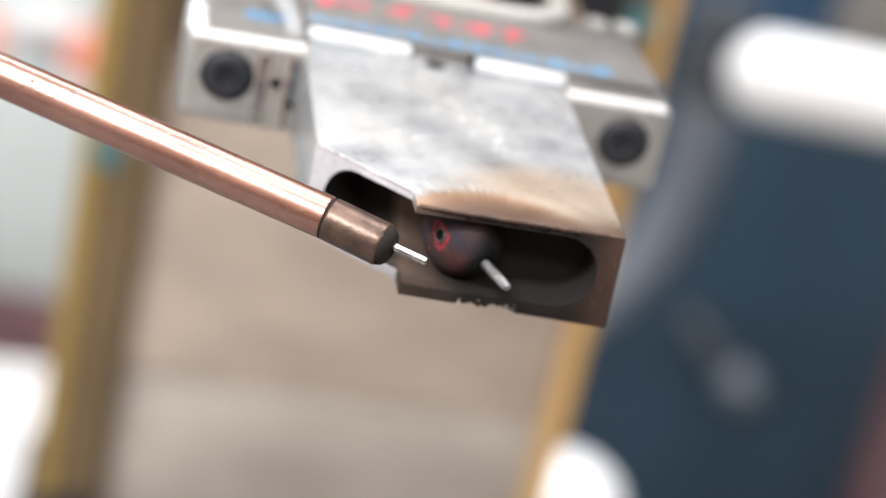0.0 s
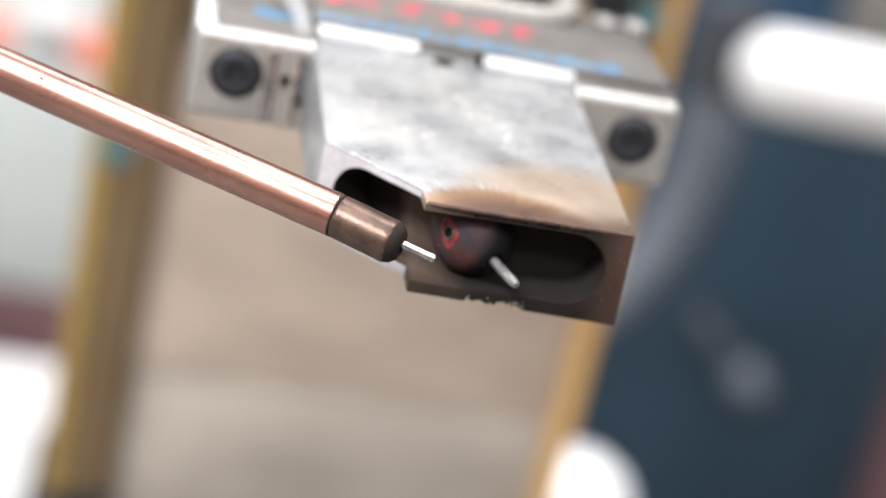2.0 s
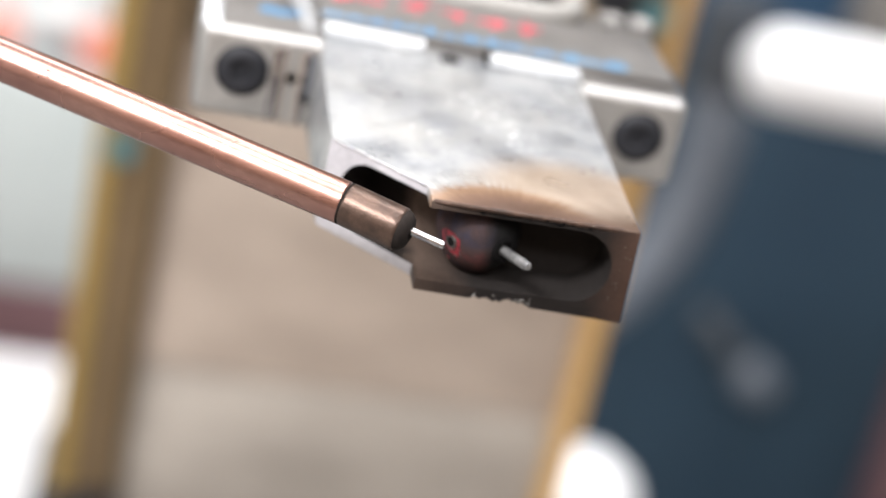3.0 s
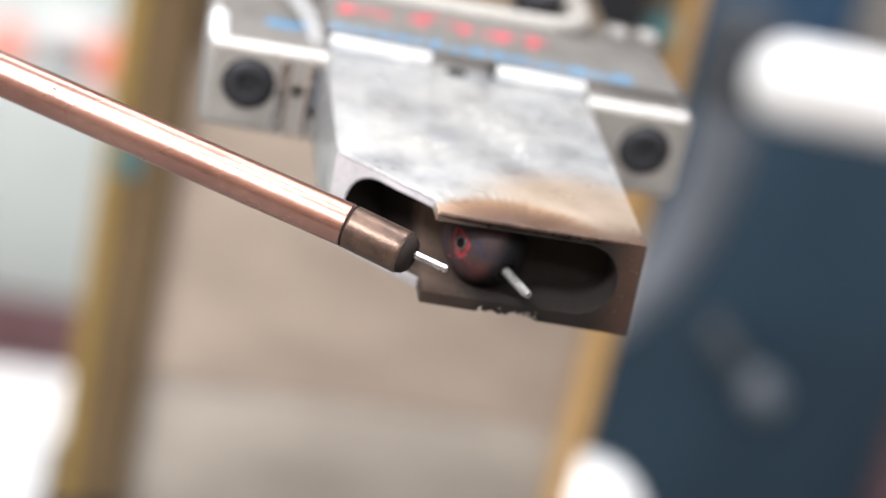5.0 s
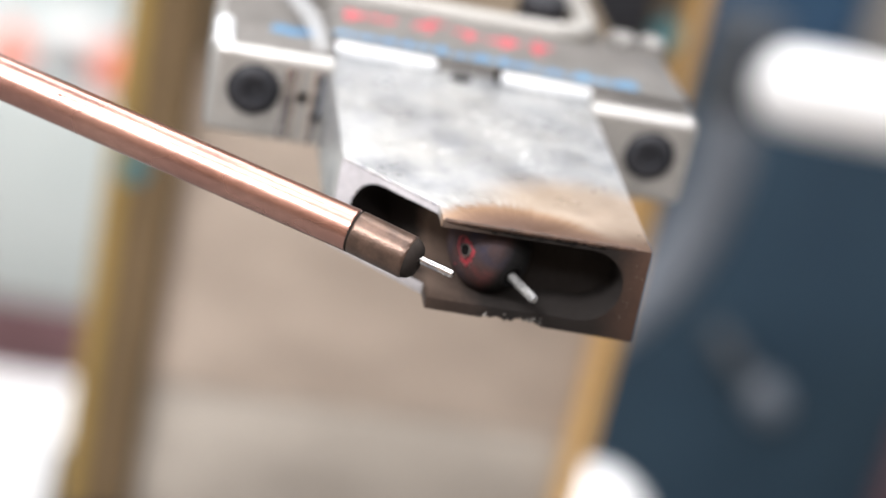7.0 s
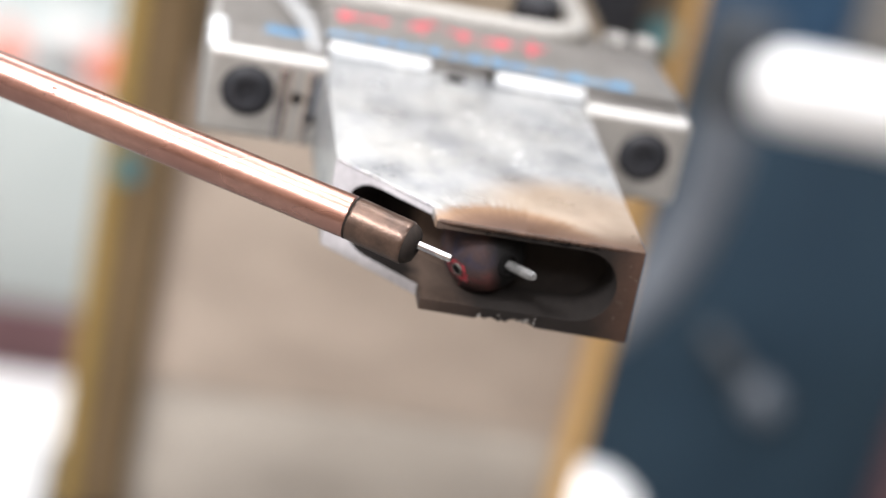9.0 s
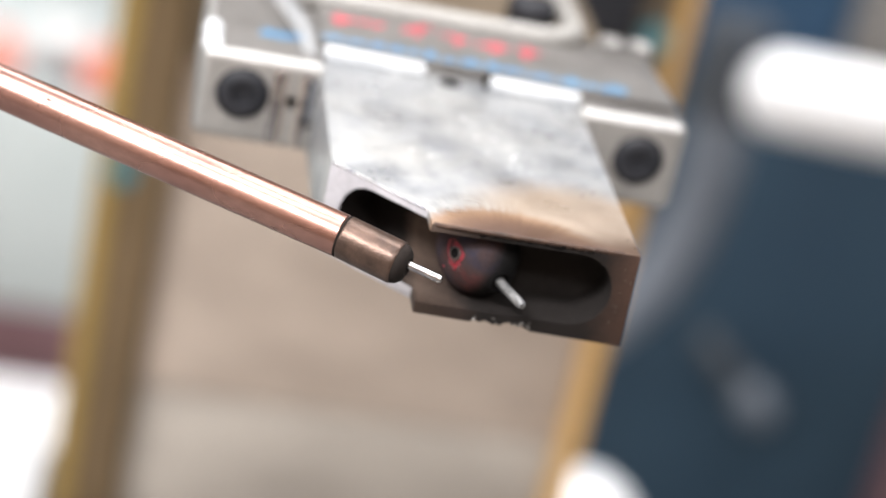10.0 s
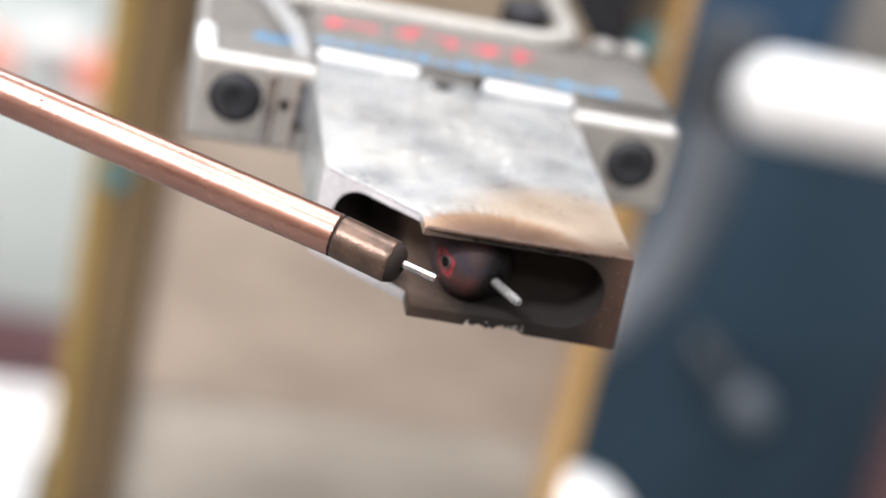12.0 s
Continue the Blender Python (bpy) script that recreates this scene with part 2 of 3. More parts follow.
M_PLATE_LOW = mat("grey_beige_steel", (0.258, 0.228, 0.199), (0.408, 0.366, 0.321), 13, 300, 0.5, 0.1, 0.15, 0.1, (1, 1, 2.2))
M_NAVY = mat("dark_blue_painted_steel", (0.014, 0.034, 0.058), (0.020, 0.046, 0.072), 4, 90, 0.6, 0.1, 0.0, 0.1)
M_WHITE = mat("white_plastic", (0.86, 0.86, 0.87), (0.92, 0.92, 0.92), 10, 200, 0.4, 0.1, 0.0, 0.05)
M_GREYTUBE = mat("grey_hose", (0.11, 0.125, 0.15), (0.15, 0.165, 0.19), 15, 200, 0.5, 0.1, 0.0, 0.1)
M_ENAMEL = mat("dull_grey_enamel", (0.035, 0.042, 0.052), (0.055, 0.058, 0.064), 15, 200, 0.5, 0.1, 0.0, 0.1)
M_WALL = mat("painted_wall", (0.48, 0.48, 0.47), (0.55, 0.55, 0.54), 1.5, 60, 0.7, 0.1, 0.0, 0.1, depth=0.002)
M_NORTH = mat("off_white_wall_paint", (0.56, 0.56, 0.55), (0.63, 0.63, 0.62), 1.5, 60, 0.7, 0.1, 0.0, 0.1, depth=0.002)
M_TAN = mat("tan_wall_paint", (0.22, 0.17, 0.13), (0.27, 0.21, 0.16), 1.5, 60, 0.7, 0.1, 0.0, 0.1, depth=0.002)
M_CEIL = mat("white_ceiling_paint", (0.74, 0.74, 0.73), (0.80, 0.80, 0.79), 1.5, 60, 0.7, 0.1, 0.0, 0.1, depth=0.002)
M_FLOOR = mat("concrete_floor", (0.13, 0.125, 0.12), (0.19, 0.185, 0.175), 1.2, 50, 0.6, 0.15, 0.0, 0.2, depth=0.002)
M_GREYCAB = mat("pale_grey_paint", (0.40, 0.44, 0.43), (0.48, 0.51, 0.50), 5, 120, 0.5, 0.1, 0.0, 0.1)
M_MAROON = mat("dark_maroon_paint", (0.10, 0.05, 0.055), (0.14, 0.075, 0.08), 8, 120, 0.5, 0.1, 0.0, 0.1)
M_ORANGE = mat("red_orange_plastic", (0.66, 0.19, 0.13), (0.74, 0.26, 0.18), 20, 200, 0.4, 0.1, 0.0, 0.05)
M_LED = mat("lit_lamp_diffuser", (0.98, 0.98, 1.0), (0.98, 0.98, 1.0), 1, 10, 0.6, 0.05, 0.0, 0.0, emit=4.0)


# ---- mesh helpers ----
def part(name, bm, material, parent=None, label="", smooth=True):
    me = bpy.data.meshes.new(name)
    bm.normal_update()
    bm.to_mesh(me)
    bm.free()
    me.materials.append(material)
    if smooth:
        me.polygons.foreach_set("use_smooth", [True] * len(me.polygons))
        me.set_sharp_from_angle(angle=radians(38))
    ob = new(name, me)
    if parent is not None:
        ob.parent = parent
    if label:
        ob["label"] = label
    return ob


def box(x0, x1, y0, y1, z0, z1, bevel=0.4, seg=2, unit=0.001):
    bm = bmesh.new()
    bmesh.ops.create_cube(bm, size=1)
    for v in bm.verts:
        v.co = Vector(((x0 + x1) / 2 + v.co.x * (x1 - x0), (y0 + y1) / 2 + v.co.y * (y1 - y0), (z0 + z1) / 2 + v.co.z * (z1 - z0))) * unit
    if bevel:
        bmesh.ops.bevel(bm, geom=bm.edges[:], offset=bevel * unit, segments=seg, affect="EDGES", profile=0.5)
    return bm


def prism(points, lo, hi, axis="z", bevel=0.0, unit=0.001):
    """A plan polygon drawn out from lo to hi along z (or along y, for points in x and z)."""
    bm = bmesh.new()

    def put(p, h):
        return bm.verts.new(Vector((p[0], p[1], h) if axis == "z" else (p[0], h, p[1])) * unit)
    a, b = [put(p, lo) for p in points], [put(p, hi) for p in points]
    k = len(points)
    bm.faces.new(a), bm.faces.new(b)
    for i in range(k):
        bm.faces.new((a[i], a[(i + 1) % k], b[(i + 1) % k], b[i]))
    bmesh.ops.recalc_face_normals(bm, faces=bm.faces[:])
    if bevel:
        bmesh.ops.bevel(bm, geom=bm.edges[:], offset=bevel * unit, segments=2, affect="EDGES", profile=0.5)
    return bm


def turned(profile, sides=32, unit=0.001, closed=True):
    """A solid of revolution round +y: (radius, y) from front to back."""
    bm = bmesh.new()
    rings = []
    for r, y in profile:
        rings.append([bm.verts.new(Vector((r * math.cos(2 * math.pi * i / sides), y, r * math.sin(2 * math.pi * i / sides))) * unit) for i in range(sides)])
    for p, q in zip(rings, rings[1:]):
        for i in range(sides):
            bm.faces.new((p[i], p[(i + 1) % sides], q[(i + 1) % sides], q[i]))
    if closed:
        bm.faces.new(rings[0]), bm.faces.new(rings[-1])
    bmesh.ops.recalc_face_normals(bm, faces=bm.faces[:])
    return bm


def along(bm, start, end):
    """Turns a solid made round +y so that it starts at start and heads for end."""
    d = Vector(end) - Vector(start)
    bm.transform(Matrix.Translation(start) @ d.to_track_quat("Y", "Z").to_matrix().to_4x4())
    return bm


def sweep(points, radius, sides=20, unit=0.001, resolution=10):
    """A round tube along a smooth line through the points, with domed ends."""
    pts = [Vector(p) * unit for p in points]
    line = []
    for i in range(len(pts) - 1):
        p0, p1, p2, p3 = pts[max(i - 1, 0)], pts[i], pts[i + 1], pts[min(i + 2, len(pts) - 1)]
        for k in range(resolution):
            t = k / resolution
            line.append(0.5 * (2 * p1 + (p2 - p0) * t + (2 * p0 - 5 * p1 + 4 * p2 - p3) * t * t + (3 * p1 - p0 - 3 * p2 + p3) * t ** 3))
    line.append(pts[-1])
    R = radius * unit
    d0, d1 = (line[0] - line[1]).normalized(), (line[-1] - line[-2]).normalized()
    caps0 = [(line[0] + d0 * R * math.sin(a), math.cos(a)) for a in (1.5, 1.1, 0.7, 0.35)]
    caps1 = [(line[-1] + d1 * R * math.sin(a), math.cos(a)) for a in (0.35, 0.7, 1.1, 1.5)]
    full = caps0 + [(p, 1.0) for p in line] + caps1
    bm, rings, side = bmesh.new(), [], Vector((0, 0, 1))
    for i, (p, s) in enumerate(full):
        d = (full[min(i + 1, len(full) - 1)][0] - full[max(i - 1, 0)][0]).normalized()
        u = side - d * side.dot(d)
        u = u.normalized() if u.length > 1e-6 else d.orthogonal().normalized()
        side, v = u, d.cross(u)
        rings.append([bm.verts.new(p + (u * math.cos(2 * math.pi * k / sides) + v * math.sin(2 * math.pi * k / sides)) * R * s) for k in range(sides)])
    for p, q in zip(rings, rings[1:]):
        for k in range(sides):
            bm.faces.new((p[k], p[(k + 1) % sides], q[(k + 1) % sides], q[k]))
    bm.faces.new(rings[0]), bm.faces.new(rings[-1])
    bmesh.ops.recalc_face_normals(bm, faces=bm.faces[:])
    return bm


def cut(ob, cutters):
    """Cuts solids out of a mesh object for good."""
    made = []
    for bm in cutters:
        me = bpy.data.meshes.new("cutter")
        bm.to_mesh(me)
        bm.free()
        c = new("cutter", me)
        c.parent = ob.parent
        made.append(c)
        mod = ob.modifiers.new("cut", "BOOLEAN")
        mod.object, mod.operation, mod.solver = c, "DIFFERENCE", "EXACT"
    bpy.context.view_layer.update()
    me = bpy.data.meshes.new_from_object(ob.evaluated_get(bpy.context.evaluated_depsgraph_get()))
    ob.modifiers.clear()
    ob.data = me
    for c in made:
        bpy.data.objects.remove(c)
    me.polygons.foreach_set("use_smooth", [True] * len(me.polygons))
    me.set_sharp_from_angle(angle=radians(30))
    return ob


def stadium(x0, x1, z0, z1, seg=12, right=True, left=True):
    """A slot's outline with rounded ends."""
    r, c = (z1 - z0) / 2, (z0 + z1) / 2
    out = []
    if right:
        out += [(x1 - r + r * math.cos(a), c + r * math.sin(a)) for a in (-math.pi / 2 + math.pi * i / seg for i in range(seg + 1))]
    else:
        out += [(x1, z0), (x1, z1)]
    if left:
        out += [(x0 + r + r * math.cos(a), c + r * math.sin(a)) for a in (math.pi / 2 + math.pi * i / seg for i in range(seg + 1))]
    else:
        out += [(x0, z1), (x0, z0)]
    return out


def thing(name, at, label, category, group="", kind=""):
    ob = new(name)
    ob.location = at
    ob.empty_display_size = 0.02
    return tagged(ob, label, category, group, kind)


# ---- room ----
def room():
    X0, X1, Y0, Y1, Z1 = -3.2, 3.2, -3.0, 2.6, 3.4

    def slab(name, x0, x1, y0, y1, z0, z1, material, label):
        return tagged(part(name, box(x0, x1, y0, y1, z0, z1, 0, unit=1.0), material, smooth=False), label, name.split("_")[0], kind="structure")
    slab("floor", X0, X1, Y0, Y1, -0.1, 0.0, M_FLOOR, "worn grey concrete workshop floor")
    slab("ceiling", X0, X1, Y0, Y1, Z1, Z1 + 0.1, M_CEIL, "plain white workshop ceiling with lamps")
    slab("wall_north", X0, X1, Y1, Y1 + 0.1, 0, Z1, M_NORTH, "plain white painted workshop wall")
    slab("wall_south", X0, X1, Y0 - 0.1, Y0, 0, Z1, M_TAN, "plain tan painted workshop wall")
    slab("wall_west", X0 - 0.1, X0, Y0 - 0.1, Y1 + 0.1, 0, Z1, M_WALL, "plain light grey painted workshop wall")
    slab("wall_east", X1, X1 + 0.1, Y0 - 0.1, Y1 + 0.1, 0, Z1, M_WALL, "plain light grey painted workshop wall")


def ceiling_lamp():
    lamp = thing("ceiling_lamp", (0, 0, 3.4), "white rectangular lit workshop ceiling lamp", "ceiling lamp", "lamps on the ceiling")
    part("housing", box(-0.63, 0.63, -0.33, 0.33, -0.05, 0.0, 0.008, unit=1.0), M_WHITE, lamp)
    part("diffuser", box(-0.60, 0.60, -0.30, 0.30, -0.062, -0.051, 0.003, unit=1.0), M_LED, lamp, "lit white diffuser")
    return lamp


# x, y and share of the light
LAMPS = [(-1.8, -1.5, 3.5), (1.2, -1.5, 0.6), (-0.5, -2.5, 1.2), (-0.9, -0.1, 0.35), (0.6, 0.7, 0.95), (-0.4, 1.9, 0.45)]


def lamps():
    first = ceiling_lamp()
    for i, (x, y, share) in enumerate(LAMPS):
        m = pose(x, y, 3.4)
        if i == 0:
            first.matrix_basis = m
        else:
            copy_thing(first, m)
        light = bpy.data.lights.new("lamp_light", "AREA")
        light.shape, light.size, light.size_y, light.energy, light.color = "RECTANGLE", 1.2, 0.6, LAMP * share, (0.98, 0.98, 1.0)
        ob = new("lamp_light", light)
        ob.location = (x, y, 3.33)


# ---- the welding head ----
AXX, AXZ = -23.5, -6.8          # the turning nose's axis
NOSE = [(0.05, 0.2), (1.0, 0.25), (2.0, 0.5), (3.0, 1.0), (3.8, 1.65), (4.5, 2.35), (5.1, 3.05), (5.7, 3.95), (6.2, 5.2), (6.5, 6.8), (6.5, 11)]


def nose_y(r):
    for (r0, y0), (r1, y1) in zip(NOSE, NOSE[1:]):
        if r <= r1:
            return y0 + (y1 - y0) * (r - r0) / (r1 - r0 + 1e-9)
    return 8.5


def weld_head():
    head = thing("weld_head", H0, "aluminium welding head with a browned nozzle and ink-marked mount", "welding head")
    plan = [(0, 0), (-33, 0), (-33.1, 4.9), (-47.8, 19), (-48.6, 72), (0, 72)]
    shape = prism(plan, -15.25, 0, bevel=0.35)
    for v in shape.verts:
        if v.co.z < -0.012 and v.co.x > -0.002 and v.co.y < 0.01:
            v.co += mm(0.35, 0, -0.5)
    bmesh.ops.triangulate(shape, faces=[f for f in shape.faces if len(f.verts) > 4])
    block = part("nozzle_block", shape, M_HEAD, head, "bright aluminium nozzle block browned by heat at its mouth")
    front = prism(stadium(-70, -3.2, -13.2, -1.3, left=False), -6, 9, "y")
    deep = prism(stadium(-32.6, -3.23, -13.17, -1.27), -6, 9.5, "y")
    side = prism(stadium(3.2, 40, -13.24, -1.34, right=False), -9, 9.5, "y")
    d = Vector((-33.1 + 47.8, 4.9 - 19, 0)).normalized()
    nrm = Vector((-d.y, d.x, 0))
    rot = Matrix(((d.x, nrm.x, 0, -0.0478), (d.y, nrm.y, 0, 0.019), (0, 0, 1, 0), (0, 0, 0, 1)))
    side.transform(rot)
    bites = []
    for x, r in ((-23.0, 0.8), (-21.3, 1.0), (-19.5, 0.7), (-17.3, 1.5), (-16.0, 1.3), (-15.1, 0.8)):
        b = bmesh.new()
        bmesh.ops.create_icosphere(b, subdivisions=2, radius=r * 0.001)
        b.transform(Matrix.Translation(mm(x, -0.1, -15.3)) @ Matrix.Diagonal((1.2, 1.6, 0.8, 1)))
        bites.append(b)
    cut(block, [front, deep, side] + bites)
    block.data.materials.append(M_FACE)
    block.data.materials.append(M_BORE)
    block.data.materials.append(M_SIDE)
    edges = list(zip(plan, plan[1:] + plan[:1]))
    for f in block.data.polygons:
        c = f.center * 1000

        def off(e):
            a, b = Vector(e[0]), Vector(e[1])
            t = (b - a).normalized()
            return abs(t.x * (c.y - a.y) - t.y * (c.x - a.x))
        if -14.4 < c.z < -1.0 and min(off(e) for e in edges) > 0.12:
            f.material_index = 2
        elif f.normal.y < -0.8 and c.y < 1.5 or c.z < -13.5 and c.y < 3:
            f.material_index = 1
        elif f.normal.x < -0.5 and f.normal.y < -0.4:
            f.material_index = 3
    # beads of spatter on the lower lip
    random.seed(4)
    for i in range(42):
        b = bmesh.new()
        bmesh.ops.create_icosphere(b, subdivisions=1, radius=0.001 * random.uniform(0.09, 0.30))
        for v in b.verts:
            v.co *= random.uniform(0.8, 1.25)
        x = random.choice((random.uniform(-24, -19.5), random.uniform(-18, -14.5)))
        bead = part("spatter_bead", b, M_SPAT, head)
        bead.location = mm(x, random.uniform(-0.15, 0.9), -14.6 + random.uniform(-0.3, 0.6))
    for i in range(9):
        b = bmesh.new()
        bmesh.ops.create_icosphere(b, subdivisions=1, radius=0.001 * random.uniform(0.05, 0.13))
        part("spatter_bead", b, M_SPAT, head).location = mm(random.uniform(-2.8, -0.4), -0.02, random.uniform(-13.5, -1.5))
    # Burr, with the chamfer's edge highlight built in as a bright strand.
    part("burr_edge", sweep([(-47.5, 18.75, -0.06), (-43, 14.4, -0.03), (-38, 9.6, -0.05), (-33.3, 5.1, -0.05)], 0.17, 8), M_WIRE, head, "raised burr that also serves as the edge highlight")
    part("burnt_lip", sweep([(-32.4, 0.4, -0.32), (-29, 0.05, -0.2), (-24, -0.12, -0.12), (-19, -0.05, -0.14), (-14.5, 0.1, -0.2), (-8, 0.2, -0.25), (-3, 0.35, -0.3)], 0.42, 12), M_LIP, head, "curled burnt brown lip")
    # a black crust with bright specks along the burnt edge
    for i in range(64):
        b = bmesh.new()
        bmesh.ops.create_icosphere(b, subdivisions=1, radius=0.001 * (random.uniform(0.14, 0.36) if i % 4 else random.uniform(0.07, 0.14)))
        for v in b.verts:
            v.co *= random.uniform(0.7, 1.3)
        b.transform(Matrix.Diagonal((random.uniform(1.0, 2.4), 1.0, random.uniform(0.6, 1.0), 1)))
        x = random.uniform(-25, -7)
        part("lip_burr", b, M_PIT if i % 4 else M_SPAT, head).location = mm(x, random.uniform(-0.12, 0.2), random.uniform(-0.85, -0.12) + (0.1 if i % 4 == 0 else 0))
    # turning nose
    rotor = part("turning_nose", turned(NOSE, 48), M_ROTOR, head, "purplish heat-glazed copper nose")
    rotor.location = mm(AXX, 0, AXZ)
    ex, ez = -4.54, 1.41
    ey = nose_y(math.hypot(ex, ez))
    n_eye = Vector((ex * 0.165, -0.62, ez * 0.165)).normalized()
    # solid disc; the hole's inner shade is its black colour
    hole = along(turned([(0.02, 0.0), (0.84, 0.0), (0.84, 0.5), (0.02, 0.5)], 20), mm(ex, ey, ez) + n_eye * 0.00012, mm(ex, ey, ez) - n_eye * 0.001)
    part("gas_hole", hole, M_PIT, rotor, "small black hole")
    rim = along(turned([(0.82, 0.0), (0.87, -0.14), (0.97, -0.14), (1.05, 0.0), (1.05, 0.3), (0.82, 0.3)], 24, closed=False), mm(ex, ey, ez) + n_eye * 0.00005, mm(ex, ey, ez) - n_eye * 0.001)
    part("hole_rim", rim, M_SPAT, rotor)
    part("red_mark", teardrop(ex, ez), M_MARK, rotor, "hand-drawn red marker ring")
    for i in range(26):
        b = bmesh.new()
        bmesh.ops.create_icosphere(b, subdivisions=1, radius=0.001 * random.uniform(0.06, 0.17))
        x, z = ex + random.gauss(0.2, 0.5), ez - 1.3 + random.gauss(-0.5, 0.6)
        part("mark_speck", b, M_SPAT if i % 2 else M_MARK, rotor).location = mm(x, nose_y(math.hypot(x, z)), z)
    # electrode
    s0, s1 = mm(-21.45 - AXX, 2.8, -8.1 - AXZ), mm(-17.5 - AXX, -5.2, -8.95 - AXZ)
    ln = (s1 - s0).length * 1000
    stick = turned([(0.74, -5)] + [(0.74, ln * i / 12) for i in range(11)] + [(0.72, ln - 0.8), (0.66, ln - 0.4), (0.5, ln), (0.02, ln + 0.05)], 24)
    random.seed(23)
    for v in stick.verts:
        r = random.uniform(0.9, 1.1)
        v.co = Vector((v.co.x * r, v.co.y + random.uniform(-0.00006, 0.00006), v.co.z * r))
    part("electrode", along(stick, s0, s1), M_TUNG, rotor, "bright ground tungsten electrode")
    u = (s1 - s0).normalized()
    # Collet in black: it paints the dark recess round the electrode's base.
    part("collet", along(turned([(0.8, -3), (2.2, -3), (2.15, 1.5), (1.8, 2.2), (1.5, 2.3), (0.8, 1.2)], 28, closed=False), s0, s1), M_PIT, rotor, "black electrode collet with its recess shade painted in")
    # mount
    mount = part("mount_bar", box(-69.7, 20, 61.6, 108, -15.5, 1.4, 1.9, 5), M_ALU, head, "bright machined aluminium mount bar")

    def drill(x, z, r, deep):
        b = turned([(r, -1), (r, deep)], 32)
        b.transform(Matrix.Translation(mm(x, 61.6, z)))
        return b
    cut(mount, [drill(-61.6, -6.4, 4.9, 4), drill(12, -6.6, 4.9, 4), drill(-52.8, -6.5, 1.3, 8), box(-51.2, -48.9, 60, 72, -11, -1.6, 0),
                box(-48.5, -0.2, 60, 71.8, -0.02, 4, 0)])
    # Upward faces of the bar take the darker copy, their dim reflection painted in.
    mount.data.materials.append(M_CAP)
    for f in mount.data.polygons:
        if f.normal.z > 0.97 and f.center.z > 0.0013:
            f.material_index = 1
    for x, z in ((-61.6, -6.4), (12, -6.6)):
        s = part("cap_screw", turned([(0.02, 1.5), (1.8, 1.5), (2.0, 0.75), (2.6, 0.62), (4.0, 0.9), (4.7, 1.7), (4.86, 2.6), (4.86, 5.3)], 32), M_BLACK, head, "black socket-head cap screw")
        s.location = mm(x, 60.2, z)
    part("polished_strip", box(-56.4, -54.4, 61.2, 61.8, -14.6, -0.8, 0.12), M_WIRE, head, "bright polished strip")
    part("stained_strip", box(-54.2, -53.9, 61.3, 61.8, -14.4, -1.2, 0.1), M_PLATE, head, "tan stained strip")
    part("stained_strip", box(-51.5, -51.15, 61.3, 61.8, -14.4, -1.2, 0.1), M_PLATE, head, "tan stained strip")
    part("polished_strip", box(-51.0, -50.1, 61.2, 61.8, -14.8, -0.8, 0.12), M_WIRE, head, "bright polished strip")
    part("slot_lining", box(-50.0, -48.7, 61.9, 63, -9.5, -1.6, 0.1), M_GREYTUBE, head, "blue-grey slot lining")
    part("cap_plate", prism([(-49, 72), (-18, 70.4), (18.5, 68.2), (18.0, 95), (-49, 95)], 1.42, 3.0, bevel=0.6), M_CAP, head, "aluminium cap plate with ink marks")
    # Step bevels in white: the lamps' reflection on them is put into the colour.
    part("step_edge", prism([(-48, 69.9), (-29, 69.0), (-29, 71.0), (-48, 71.9)], 0.0, 2.2, bevel=0.6), M_HIGHLIGHT, head, "step edge painted white for its highlight")
    part("step_edge", prism([(-17.5, 68.1), (0, 67.2), (0, 69.2), (-17.5, 70.1)], 0.0, 2.2, bevel=0.6), M_HIGHLIGHT, head, "step edge painted white for its highlight")
    random.seed(9)

    def front(x):
        return 72 - (x + 49) * 0.056
    # a broken wash of blue layout ink along the front of the cap plate, and a dab on the bar
    x = -48.4
    while x < 9:
        w = random.uniform(2.2, 6.0)
        y0, d = front(x) + random.uniform(0.5, 1.3), random.uniform(2.4, 5.2)
        pts = [(x, y0), (x + w * 0.5, y0 + random.uniform(-0.3, 0.5)), (x + w, y0 + random.uniform(0, 0.5)), (x + w * 1.05, y0 + d * random.uniform(0.4, 0.8)),
               (x + w * 0.6, y0 + d), (x + w * 0.3, y0 + d * random.uniform(0.6, 1.0)), (x - 0.2, y0 + d * 0.5)]
        part("blue_line", prism(pts, 2.98, 3.06), M_BLUE_INK, head, "blue layout ink stripe")
        x += w + random.uniform(0.1, 0.9)
    part("blue_line", prism([(-60, 73.4), (-55.5, 72.8), (-51.5, 74.2), (-51.7, 78), (-55, 76.6), (-59.2, 77.6)], 1.38, 1.46), M_BLUE_INK, head, "blue layout ink stripe")
    # hand-written red marks, each a few strokes of a marker
    for x, y, w, h in [(-44.6, 86.6, 5.0, 6.0), (-38.6, 87.0, 5.6, 3.6), (-30.2, 87.0, 4.6, 7.4), (-23.0, 86.4, 4.6, 6.2), (-15.2, 86.6, 4.8, 7.6), (-8.0, 85.4, 4.4, 6.4)]:
        for i in range(4):
            cx, cy, a = x + random.uniform(-0.34, 0.34) * w, y + random.uniform(-0.3, 0.3) * h, random.uniform(-0.5, 1.9)
            r, t = random.uniform(0.28, 0.46) * h, random.uniform(0.45, 0.85)
            u, v = Vector((math.cos(a), math.sin(a))) * r, Vector((-math.sin(a), math.cos(a))) * t
            c = Vector((cx, cy))
